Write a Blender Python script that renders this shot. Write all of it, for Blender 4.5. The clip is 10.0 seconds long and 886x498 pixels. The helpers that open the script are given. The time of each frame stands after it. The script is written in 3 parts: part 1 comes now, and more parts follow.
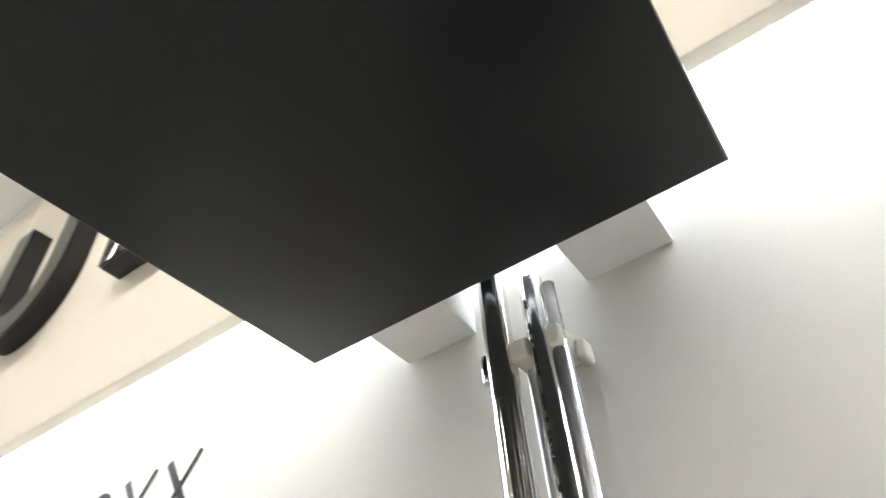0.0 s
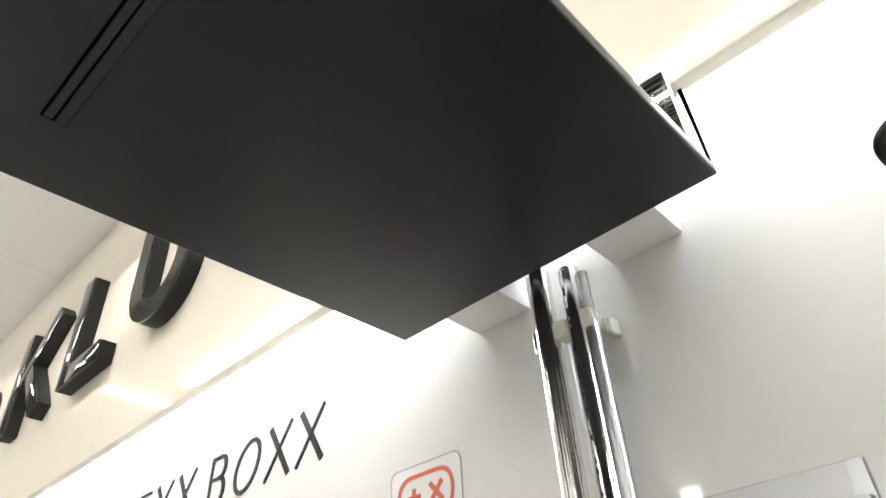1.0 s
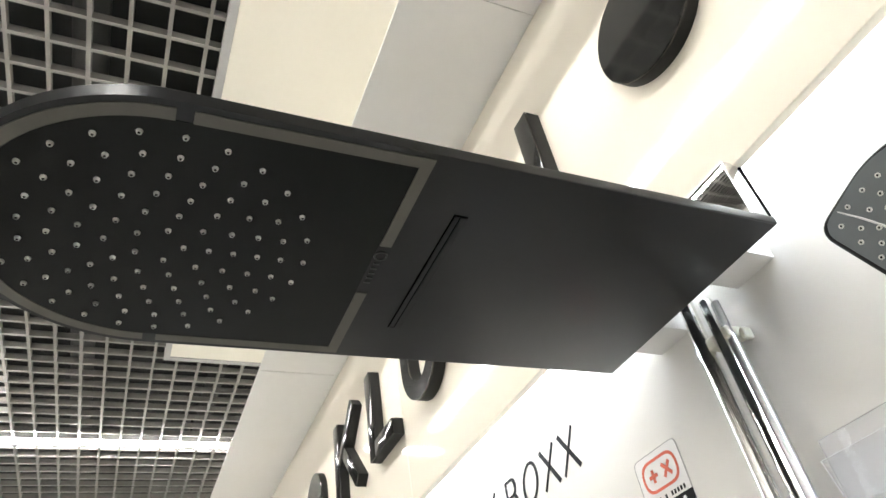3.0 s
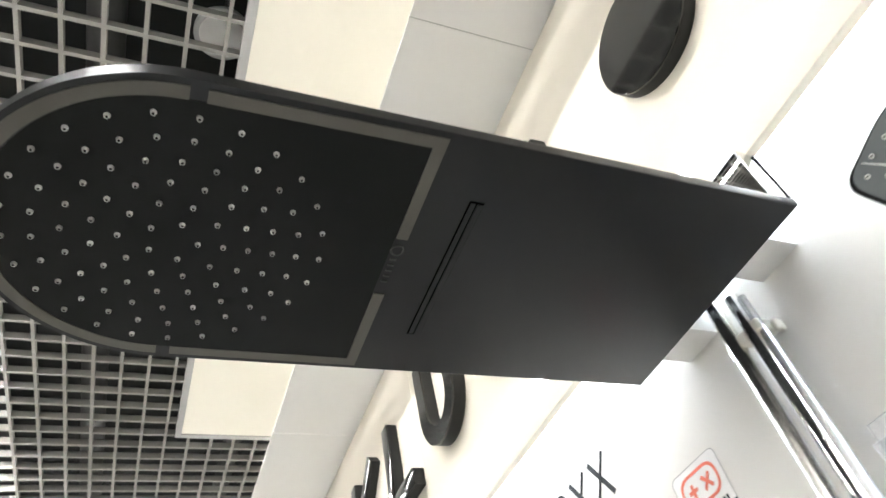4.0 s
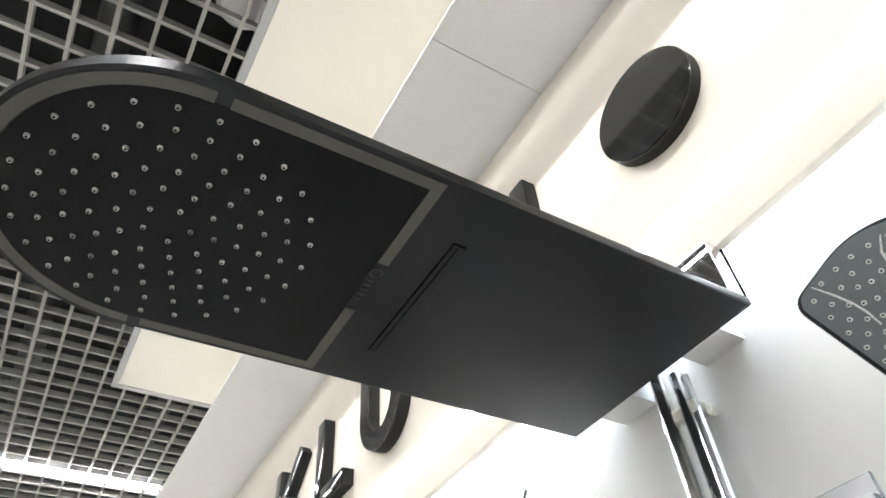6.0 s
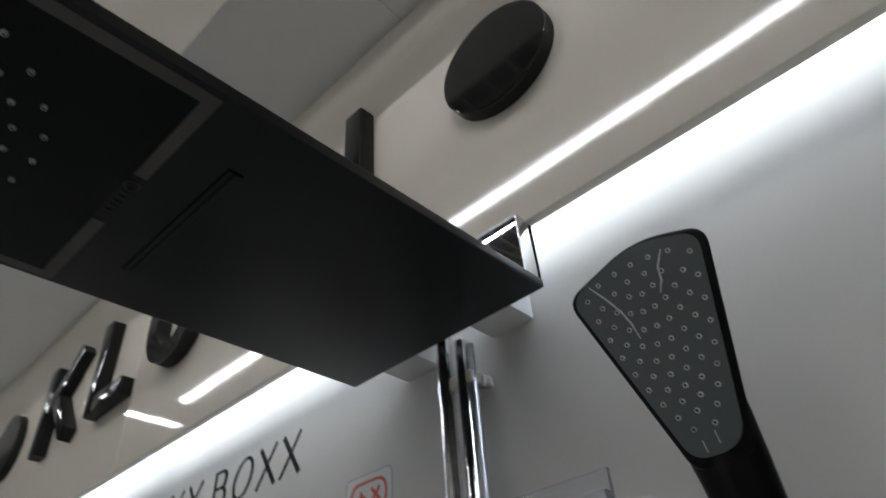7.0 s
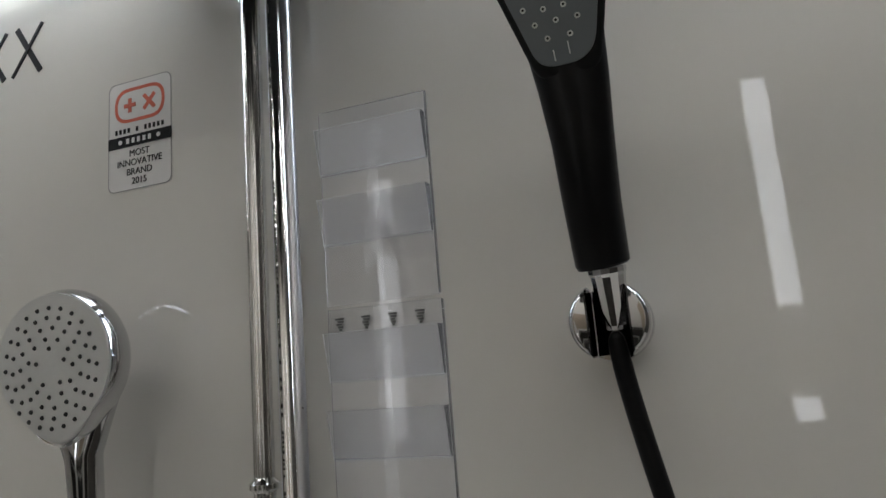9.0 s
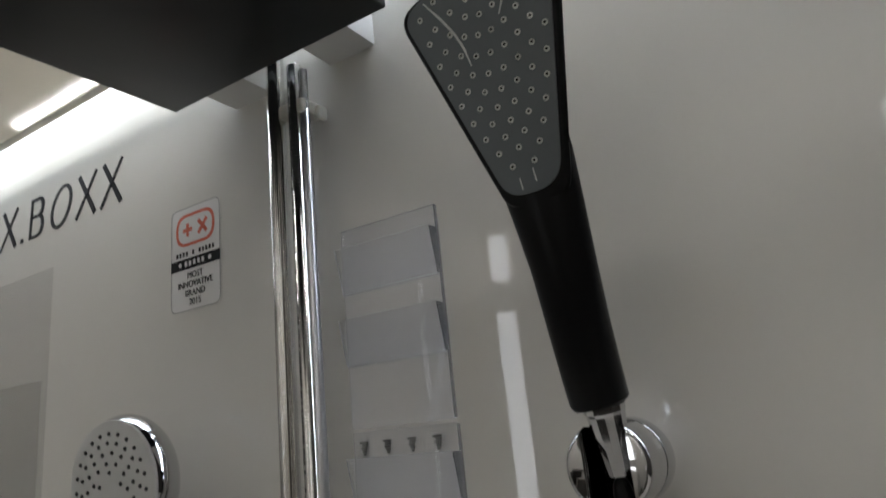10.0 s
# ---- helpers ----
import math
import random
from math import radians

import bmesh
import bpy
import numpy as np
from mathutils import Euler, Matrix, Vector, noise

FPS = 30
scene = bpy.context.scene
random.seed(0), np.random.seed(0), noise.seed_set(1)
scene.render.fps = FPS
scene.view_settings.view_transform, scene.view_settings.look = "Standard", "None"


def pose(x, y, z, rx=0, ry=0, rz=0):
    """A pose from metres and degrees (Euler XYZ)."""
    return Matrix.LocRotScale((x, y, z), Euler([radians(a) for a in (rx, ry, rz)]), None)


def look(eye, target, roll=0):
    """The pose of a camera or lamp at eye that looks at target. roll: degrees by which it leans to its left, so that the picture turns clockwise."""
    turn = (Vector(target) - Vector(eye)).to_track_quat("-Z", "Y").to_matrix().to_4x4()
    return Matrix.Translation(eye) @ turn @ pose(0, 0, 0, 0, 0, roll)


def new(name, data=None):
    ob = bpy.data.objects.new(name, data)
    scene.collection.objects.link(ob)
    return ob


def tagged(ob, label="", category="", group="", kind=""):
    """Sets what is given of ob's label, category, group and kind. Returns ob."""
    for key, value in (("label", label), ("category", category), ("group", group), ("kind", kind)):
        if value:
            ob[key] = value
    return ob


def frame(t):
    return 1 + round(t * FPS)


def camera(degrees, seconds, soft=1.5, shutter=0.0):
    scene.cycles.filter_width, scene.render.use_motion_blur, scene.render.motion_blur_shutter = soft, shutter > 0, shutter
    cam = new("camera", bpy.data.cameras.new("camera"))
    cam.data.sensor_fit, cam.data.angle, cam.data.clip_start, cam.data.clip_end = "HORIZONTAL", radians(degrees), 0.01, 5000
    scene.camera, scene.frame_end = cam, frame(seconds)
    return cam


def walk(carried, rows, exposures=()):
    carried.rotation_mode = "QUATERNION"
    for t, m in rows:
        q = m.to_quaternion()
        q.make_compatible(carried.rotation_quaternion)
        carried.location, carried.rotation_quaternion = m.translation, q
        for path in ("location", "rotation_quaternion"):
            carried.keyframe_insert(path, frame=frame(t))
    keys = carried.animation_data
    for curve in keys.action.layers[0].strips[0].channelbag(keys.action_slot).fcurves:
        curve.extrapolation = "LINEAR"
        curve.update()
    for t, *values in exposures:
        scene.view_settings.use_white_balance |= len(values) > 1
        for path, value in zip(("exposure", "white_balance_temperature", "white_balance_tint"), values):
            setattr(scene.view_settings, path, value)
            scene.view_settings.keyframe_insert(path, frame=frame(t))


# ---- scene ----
cam = camera(67.05, 10.0, soft=1.5, shutter=0.3)
PATH = [
    (0, (0.1317, 0.0366, 1.8456), (-0.6334, 1.2676, 3.2238), -4.98),
    (0.5, (0.2088, 0.0232, 1.8281), (-0.8853, 1.0717, 3.1333), 0.36),
    (1, (0.2190, -0.0463, 1.8263), (-0.8511, 1.1557, 3.0138), -3.97),
    (1.5, (0.2755, -0.1189, 1.8227), (-0.8926, 1.0604, 2.9384), -11.84),
    (2, (0.3638, -0.1757, 1.7928), (-0.8915, 0.7770, 3.0244), -8.15),
    (2.5, (0.4105, -0.2124, 1.7675), (-0.9371, 0.6668, 2.9553), -9.58),
    (2.7, (0.4321, -0.2195, 1.7567), (-0.9410, 0.5939, 2.9622), -10.80),
    (3.8, (0.4113, -0.2263, 1.6850), (-0.8274, 0.5099, 3.0720), -13.08),
    (4, (0.3746, -0.2173, 1.6912), (-0.8363, 0.4975, 3.1135), -14.68),
    (4.5, (0.3259, -0.2080, 1.7034), (-0.8379, 0.4645, 3.1843), -16.77),
    (5, (0.3262, -0.2243, 1.7113), (-0.7987, 0.5070, 3.1945), -14.82),
    (5.2, (0.3394, -0.2370, 1.7099), (-0.7914, 0.5074, 3.1820), -12.58),
    (6.3, (0.4289, -0.2410, 1.6856), (-0.7447, 0.6134, 3.0613), -4.29),
    (6.5, (0.4364, -0.2293, 1.7017), (-0.7303, 0.7139, 3.0243), -4.53),
    (7, (0.4258, -0.1728, 1.7398), (-0.6136, 1.0283, 2.9551), -4.79),
    (7.5, (0.3845, -0.1713, 1.7416), (-0.5249, 1.3243, 2.7090), -5.74),
    (8, (0.3544, -0.1708, 1.7446), (-0.4433, 1.5028, 2.4947), -5.44),
    (8.5, (0.3275, -0.1625, 1.7065), (-0.3406, 1.6416, 2.2531), -4.35),
    (9, (0.3281, -0.1618, 1.6947), (-0.3277, 1.6938, 2.0506), -4.62),
    (9.5, (0.3710, -0.1529, 1.7210), (-0.4337, 1.6391, 2.0967), -4.92),
    (10, (0.4235, -0.1090, 1.7491), (-0.5820, 1.5411, 2.2649), -5.90),
]
EXPOSURES = [(0.0, 0.42, 6500, 10), (2.7, 0.45, 6450, 10), (4.0, 0.70, 6250, 10), (5.2, 0.68, 6200, 10), (6.5, 0.12, 6000, 10), (7.0, -1.60, 5950, 11), (7.5, -2.27, 5800, 12), (8.0, -1.45, 6000, 11), (8.5, -1.25, 6200, 10), (9.5, -1.22, 6350, 10), (10.0, -1.38, 6350, 10)]
walk(cam, [(t, look(eye, target, roll)) for t, eye, target, roll in PATH], EXPOSURES)

# ---- world and light ----
world = bpy.data.worlds.new("world")
scene.world = world
world.use_nodes = True
world.node_tree.nodes["Background"].inputs[0].default_value = (0.9, 0.95, 1.0, 1)
world.node_tree.nodes["Background"].inputs[1].default_value = 0.02

LAMP, COVE, BAR = 104.0, 32.0, 9.0


# ---- materials ----
def mat(name, color, rough=0.5, metal=0.0, vary=0.06, scale=8.0, bump=0.0, bump_scale=120.0, spec=0.5, coat=0.0, rough_vary=0.0):
    """A surface with cloudy and fine variation of its colour, and a fine relief."""
    m = bpy.data.materials.new(name)
    m.use_nodes = True
    nt = m.node_tree
    b = nt.nodes["Principled BSDF"]
    b.inputs["Roughness"].default_value, b.inputs["Metallic"].default_value = rough, metal
    b.inputs["Specular IOR Level"].default_value, b.inputs["Coat Weight"].default_value = spec, coat
    b.inputs["Coat Roughness"].default_value = 0.03
    co = nt.nodes.new("ShaderNodeTexCoord")
    big, fine = nt.nodes.new("ShaderNodeTexNoise"), nt.nodes.new("ShaderNodeTexNoise")
    big.inputs["Scale"].default_value, fine.inputs["Scale"].default_value = scale, scale * 17
    big.inputs["Detail"].default_value, fine.inputs["Detail"].default_value = 4, 2
    nt.links.new(co.outputs["Object"], big.inputs["Vector"])
    nt.links.new(co.outputs["Object"], fine.inputs["Vector"])
    mixed = nt.nodes.new("ShaderNodeMath")
    mixed.operation = "MULTIPLY_ADD"
    nt.links.new(fine.outputs["Fac"], mixed.inputs[0])
    mixed.inputs[1].default_value = 0.35
    nt.links.new(big.outputs["Fac"], mixed.inputs[2])
    ramp = nt.nodes.new("ShaderNodeMapRange")
    ramp.inputs["From Min"].default_value, ramp.inputs["From Max"].default_value = 0.3, 1.05
    ramp.inputs["To Min"].default_value, ramp.inputs["To Max"].default_value = 1 - vary, 1 + vary
    nt.links.new(mixed.outputs[0], ramp.inputs["Value"])
    mul = nt.nodes.new("ShaderNodeVectorMath")
    mul.operation = "SCALE"
    mul.inputs[0].default_value = color
    nt.links.new(ramp.outputs[0], mul.inputs["Scale"])
    nt.links.new(mul.outputs[0], b.inputs["Base Color"])
    if rough_vary:
        rr = nt.nodes.new("ShaderNodeMapRange")
        rr.inputs["From Min"].default_value, rr.inputs["From Max"].default_value = 0.3, 1.0
        rr.inputs["To Min"].default_value, rr.inputs["To Max"].default_value = max(rough - rough_vary, 0), rough + rough_vary
        nt.links.new(mixed.outputs[0], rr.inputs["Value"])
        nt.links.new(rr.outputs[0], b.inputs["Roughness"])
    if bump:
        n = nt.nodes.new("ShaderNodeTexNoise")
        n.inputs["Scale"].default_value, n.inputs["Detail"].default_value = bump_scale, 3
        nt.links.new(co.outputs["Object"], n.inputs["Vector"])
        bp = nt.nodes.new("ShaderNodeBump")
        bp.inputs["Strength"].default_value, bp.inputs["Distance"].default_value = bump, 0.002
        nt.links.new(n.outputs["Fac"], bp.inputs["Height"])
        nt.links.new(bp.outputs[0], b.inputs["Normal"])
    return m


def glowing(name, color, strength):
    m = bpy.data.materials.new(name)
    m.use_nodes = True
    b = m.node_tree.nodes["Principled BSDF"]
    b.inputs["Base Color"].default_value = (0.8, 0.8, 0.8, 1)
    b.inputs["Emission Color"].default_value = (*color, 1)
    b.inputs["Emission Strength"].default_value = strength
    return m


def clear(name, tint, haze, rough):
    """Thin clear plastic: mostly seen through, a little milky, with a sharp gloss."""
    m = bpy.data.materials.new(name)
    m.use_nodes = True
    nt = m.node_tree
    b = nt.nodes["Principled BSDF"]
    b.inputs["Base Color"].default_value = (*tint, 1)
    b.inputs["Roughness"].default_value = rough
    b.inputs["Alpha"].default_value = haze
    gloss = nt.nodes.new("ShaderNodeBsdfGlossy")
    gloss.inputs["Roughness"].default_value = rough
    fres = nt.nodes.new("ShaderNodeFresnel")
    fres.inputs["IOR"].default_value = 1.3
    mix = nt.nodes.new("ShaderNodeMixShader")
    nt.links.new(fres.outputs[0], mix.inputs[0])
    nt.links.new(b.outputs[0], mix.inputs[1])
    nt.links.new(gloss.outputs[0], mix.inputs[2])
    nt.links.new(mix.outputs[0], nt.nodes["Material Output"].inputs["Surface"])
    return m


M_WALL = mat("back_painted_white_glass", (0.68, 0.663, 0.622), 0.020, vary=0.025, scale=1.5, rough_vary=0.006, spec=0.72)
M_FASCIA = mat("cream_lacquer", (0.80, 0.75, 0.645), 0.05, vary=0.02, scale=2, rough_vary=0.02)
M_SOFFIT = mat("pale_grey_gloss_panel", (0.90, 0.90, 0.885), 0.14, vary=0.03, scale=3, rough_vary=0.06)
M_CREAM = mat("cream_plaster", (0.86, 0.83, 0.74), 0.75, vary=0.03, scale=3, bump=0.08, bump_scale=90)
M_TRIM = mat("grey_enamel", (0.42, 0.42, 0.42), 0.45, vary=0.04)
M_GRID = mat("grid_enamel", (0.26, 0.252, 0.236), 0.5, vary=0.08, scale=3)
M_VOID = mat("black_plenum_paint", (0.012, 0.013, 0.013), 0.9, vary=0.3, scale=2)
M_DUCT = mat("dusty_duct", (0.05, 0.05, 0.048), 0.8, vary=0.3, scale=4)
M_BLACK = mat("satin_black_lacquer", (0.0062, 0.0067, 0.0075), 0.28, vary=0.1, scale=3, spec=0.29, bump=0.01, bump_scale=900)
M_GLOSSBLACK = mat("gloss_black_glass", (0.005, 0.0055, 0.005), 0.33, vary=0.1, scale=12, rough_vary=0.04, spec=0.12)
M_BAND = mat("taupe_print", (0.074, 0.069, 0.055), 0.45, vary=0.12, scale=30)
M_MARK = mat("faint_grey_print", (0.019, 0.019, 0.018), 0.4, vary=0.1, scale=40)
M_RUBBER = mat("grey_silicone", (0.47, 0.47, 0.43), 0.55, vary=0.15, scale=60)
M_DARKRUB = mat("dark_silicone", (0.03, 0.03, 0.03), 0.5, vary=0.15, scale=60)
# near-black painted in for the shade of gaps and holes; also the gasket
M_GROOVE = mat("gasket_and_gap_shade_black", (0.0012, 0.0012, 0.0012), 0.8, vary=0.2, spec=0.02)
M_CHROME = mat("polished_chrome", (0.62, 0.62, 0.63), 0.05, 1.0, vary=0.03, scale=20, rough_vary=0.02)
M_OLDCHROME = mat("hazy_chrome", (0.72, 0.71, 0.68), 0.15, 1.0, vary=0.12, scale=25, rough_vary=0.05)
M_BLACKPLASTIC = mat("matt_black_plastic", (0.006, 0.006, 0.006), 0.29, vary=0.15, scale=30, spec=0.16, bump=0.01, bump_scale=700)
M_GREYFACE = mat("slate_grey_plastic", (0.094, 0.107, 0.112), 0.3, vary=0.08, scale=25, rough_vary=0.05)
M_SCRATCH = mat("pale_scuff", (0.55, 0.55, 0.53), 0.6, vary=0.2, scale=200)
M_WHITEPL = mat("ivory_plastic", (0.72, 0.70, 0.62), 0.45, vary=0.05, scale=40)
M_WHITEBLK = mat("white_board", (0.70, 0.69, 0.67), 0.5, vary=0.03, scale=10)
M_SHFACE = mat("pale_grey_plastic", (0.60, 0.60, 0.585), 0.3, vary=0.05, scale=20)
M_SIGN = mat("piano_black_acrylic", (0.012, 0.012, 0.011), 0.085, vary=0.1, scale=10, coat=0.3)
M_SIGNFACE = mat("worn_black_acrylic", (0.013, 0.013, 0.012), 0.09, vary=0.25, scale=14, rough_vary=0.03)
M_SIGNEDGE = mat("worn_black_edge", (0.022, 0.022, 0.021), 0.50, vary=0.3, scale=25, rough_vary=0.08, spec=0.22)
M_INK = mat("black_vinyl", (0.006, 0.006, 0.007), 0.55, vary=0.1, scale=40, spec=0.1)
M_FADED = mat("faded_grey_print", (0.13, 0.128, 0.12), 0.5, vary=0.2, scale=90)
M_RED = mat("orange_red_print", (0.56, 0.10, 0.05), 0.4, vary=0.06, scale=60)
M_LABEL = mat("white_label_film", (0.68, 0.67, 0.66), 0.3, vary=0.03, scale=30)
M_LABELEDGE = mat("label_outline", (0.30, 0.30, 0.29), 0.4, vary=0.1, scale=50)
M_FLOOR = mat("pale_floor_tile", (0.80, 0.79, 0.76), 0.3, vary=0.08, scale=2)
M_FARWALL = mat("pale_warm_board", (0.72, 0.70, 0.66), 0.6, vary=0.06, scale=1.5)
M_DARKBOARD = mat("dark_display_board", (0.05, 0.045, 0.04), 0.5, vary=0.1, scale=2)
M_SATIN = mat("satin_chrome", (0.80, 0.81, 0.84), 0.30, 1.0, vary=0.06, scale=25, rough_vary=0.06)
M_BEIGE = mat("warm_beige_board", (0.42, 0.35, 0.27), 0.5, vary=0.1, scale=3)
M_LAMP = glowing("lamp_diffuser", (1.0, 0.97, 0.92), LAMP)
M_COVE = glowing("cool_led_strip", (0.79, 0.875, 1.0), COVE)
M_BARLIGHT = glowing("vertical_light_bar", (0.95, 0.97, 1.0), BAR)
M_CLEAR = clear("clear_acrylic", (0.76, 0.80, 0.90), 0.10, 0.018)
# bluish haze stands in for the pale reflection on the pocket fronts
M_POCKET = clear("sheen_hazed_acrylic", (0.74, 0.79, 0.90), 0.11, 0.28)
# dark see-through film: darkens whatever lies behind it
M_DARKFILM = mat("dark_clear_film", (0.16, 0.15, 0.13), 0.06, vary=0.1, scale=3, spec=0.6)
M_DARKFILM.node_tree.nodes["Principled BSDF"].inputs["Alpha"].default_value = 0.10
M_EDGE = clear("acrylic_edge", (0.20, 0.21, 0.23), 0.45, 0.05)
M_SLEEVE = clear("clear_sleeve", (0.62, 0.62, 0.62), 0.40, 0.15)


# ---- building helpers ----
def part(name, bm, material, parent=None, label="", smooth=True, at=None):
    """Links a bmesh as one mesh object, under a thing or a part."""
    me = bpy.data.meshes.new(name)
    bmesh.ops.recalc_face_normals(bm, faces=bm.faces)
    bm.to_mesh(me)
    bm.free()
    me.materials.append(material)
    if smooth:
        whole = sum(p.area for p in me.polygons)
        me.polygons.foreach_set("use_smooth", [p.area < 0.08 * whole and len(p.vertices) < 5 for p in me.polygons])
        me.set_sharp_from_angle(angle=radians(40))
    ob = new(name, me)
    if at is not None:
        ob.matrix_basis = at
    if parent:
        ob.parent = parent
    if label:
        tagged(ob, label)
    return ob


def shared(name, mesh, parent, at):
    ob = new(name, mesh)
    ob.parent = parent
    ob.matrix_basis = at
    return ob


def thing(name, label, category, group="", kind="", at=None):
    ob = new(name)
    if at is not None:
        ob.matrix_basis = at
    return tagged(ob, label, category, group, kind)


def box(x0, x1, y0, y1, z0, z1, bevel=0.0, bm=None, seg=2):
    own = bm is None
    bm = bm or bmesh.new()
    made = bmesh.ops.create_cube(bm, size=1.0, matrix=Matrix.LocRotScale(((x0 + x1) / 2, (y0 + y1) / 2, (z0 + z1) / 2), None, (x1 - x0, y1 - y0, z1 - z0)))
    if bevel and own:
        bmesh.ops.bevel(bm, geom=bm.edges[:], offset=bevel, segments=seg, affect="EDGES", profile=0.6)
    return bm


def lathe(profile, seg=32, axis="Z"):
    """A turned body from (radius, height) pairs."""
    bm = bmesh.new()
    rings = []
    for r, h in profile:
        ring = []
        for k in range(seg):
            a = 2 * math.pi * k / seg
            c, s = r * math.cos(a), r * math.sin(a)
            ring.append(bm.verts.new((c, s, h) if axis == "Z" else (c, h, s)))
        rings.append(ring)
    for lo, hi in zip(rings, rings[1:]):
        for k in range(seg):
            bm.faces.new((lo[k], lo[(k + 1) % seg], hi[(k + 1) % seg], hi[k]))
    bm.faces.new(rings[0][::-1])
    bm.faces.new(rings[-1])
    return bm


def rounded(corners, steps=8):
    """A closed outline from (x, y, radius) corners."""
    pts = []
    n = len(corners)
    for k in range(n):
        p, a, b = (Vector(corners[(k + d) % n][:2]) for d in (0, -1, 1))
        r = corners[k][2]
        da, db = (a - p).normalized(), (b - p).normalized()
        half = da.angle(db) / 2
        cut = min(r / math.tan(half), 0.48 * (a - p).length, 0.48 * (b - p).length)
        s, e = p + da * cut, p + db * cut
        for i in range(steps + 1):
            t = i / steps
            pts.append((1 - t) ** 2 * s + 2 * t * (1 - t) * p + t * t * e)
    return pts


def slab(outline, z0, z1, bevel=0.0, seg=2, bm=None):
    """An upright prism over an outline, with rounded rims."""
    bm = bm or bmesh.new()
    lo = [bm.verts.new((x, y, z0)) for x, y in outline]
    hi = [bm.verts.new((x, y, z1)) for x, y in outline]
    n = len(lo)
    f = [bm.faces.new(lo[::-1]), bm.faces.new(hi)]
    for k in range(n):
        bm.faces.new((lo[k], lo[(k + 1) % n], hi[(k + 1) % n], hi[k]))
    if bevel:
        edges = [e for face in f for e in face.edges]
        bmesh.ops.bevel(bm, geom=edges, offset=bevel, segments=seg, affect="EDGES", profile=0.5)
    return bm


def ring_slab(outer, inner, z0, z1):
    """A flat band between two outlines with the same count of points."""
    bm = bmesh.new()
    rows = [[bm.verts.new((x, y, z)) for x, y in line] for line, z in ((outer, z0), (inner, z0), (inner, z1), (outer, z1))]
    n = len(rows[0])
    for a, b in ((0, 1), (1, 2), (2, 3), (3, 0)):
        for k in range(n):
            bm.faces.new((rows[a][k], rows[a][(k + 1) % n], rows[b][(k + 1) % n], rows[b][k]))
    return bm


def loft(rows):
    """A body through closed outlines with the same count of points: (outline, height)."""
    bm = bmesh.new()
    rings = [[bm.verts.new((x, y, z)) for x, y in line] for line, z in rows]
    n = len(rings[0])
    for lo, hi in zip(rings, rings[1:]):
        for k in range(n):
            bm.faces.new((lo[k], lo[(k + 1) % n], hi[(k + 1) % n], hi[k]))
    bm.faces.new(rings[0][::-1])
    bm.faces.new(rings[-1])
    return bm


def inset(outline, d):
    """An outline moved inwards by d."""
    pts = [Vector(p) for p in outline]
    n = len(pts)
    area = sum(pts[k].x * pts[(k + 1) % n].y - pts[(k + 1) % n].x * pts[k].y for k in range(n))
    s = 1 if area > 0 else -1
    moved = []
    for k in range(n):
        t = (pts[(k + 1) % n] - pts[k - 1]).normalized()
        moved.append(pts[k] + Vector((-t.y, t.x)) * d * s)
    return moved


def sweep(points, radii, seg=16, squash=None):
    """A tube along points; radii one per point; squash: depth over width, one per point."""
    bm = bmesh.new()
    pts = [Vector(p) for p in points]
    rings = []
    for k, p in enumerate(pts):
        d = (pts[min(k + 1, len(pts) - 1)] - pts[max(k - 1, 0)]).normalized()
        side = Vector((1, 0, 0)) - d * d.x if abs(d.x) < 0.9 else Vector((0, 1, 0)) - d * d.y
        side.normalize()
        up = d.cross(side)
        q = squash[k] if squash else 1.0
        rings.append([bm.verts.new(p + side * radii[k] * math.cos(a) + up * radii[k] * q * math.sin(a)) for a in (2 * math.pi * i / seg for i in range(seg))])
    for lo, hi in zip(rings, rings[1:]):
        for k in range(seg):
            bm.faces.new((lo[k], lo[(k + 1) % seg], hi[(k + 1) % seg], hi[k]))
    bm.faces.new(rings[0][::-1])
    bm.faces.new(rings[-1])
    return bm


def stroke(a, b, w, depth, bm=None):
    """A straight bar from a to b in the xz plane, w wide, from y = 0 to y = -depth."""
    bm = bm or bmesh.new()
    a, b = Vector(a), Vector(b)
    d = (b - a).normalized() * w / 2
    n = Vector((-d.y, d.x))
    quad = [a - n, b - n, b + n, a + n]
    lo = [bm.verts.new((p.x, 0, p.y)) for p in quad]
    hi = [bm.verts.new((p.x, -depth, p.y)) for p in quad]
    bm.faces.new(lo)
    bm.faces.new(hi[::-1])
    for k in range(4):
        bm.faces.new((lo[k], hi[k], hi[(k + 1) % 4], lo[(k + 1) % 4]))
    return bm


def upright(bm):
    """Turns a slab built in xy so that its height runs along z and its depth towards -y."""
    bmesh.ops.transform(bm, matrix=Matrix.Rotation(radians(90), 4, "X"), verts=bm.verts)
    return bm


def text_mesh(words, size, depth=0.0003):
    cu = bpy.data.curves.new("words", "FONT")
    cu.body, cu.size, cu.extrude, cu.align_x = words, size, depth, "CENTER"
    ob = bpy.data.objects.new("words", cu)
    scene.collection.objects.link(ob)
    bpy.context.view_layer.update()
    me = bpy.data.meshes.new_from_object(ob.evaluated_get(bpy.context.evaluated_depsgraph_get()))
    bpy.data.objects.remove(ob)
    return me


# ---- the setting ----
W = 0.345          # face of the display wall
FRONT, BACK = 0.290, 0.303   # fascia
F0, F1 = 2.178, 2.712        # fascia's lower and upper edge
CEIL = 3.56
X0, X1, Y0 = -9.0, 4.0, -6.5


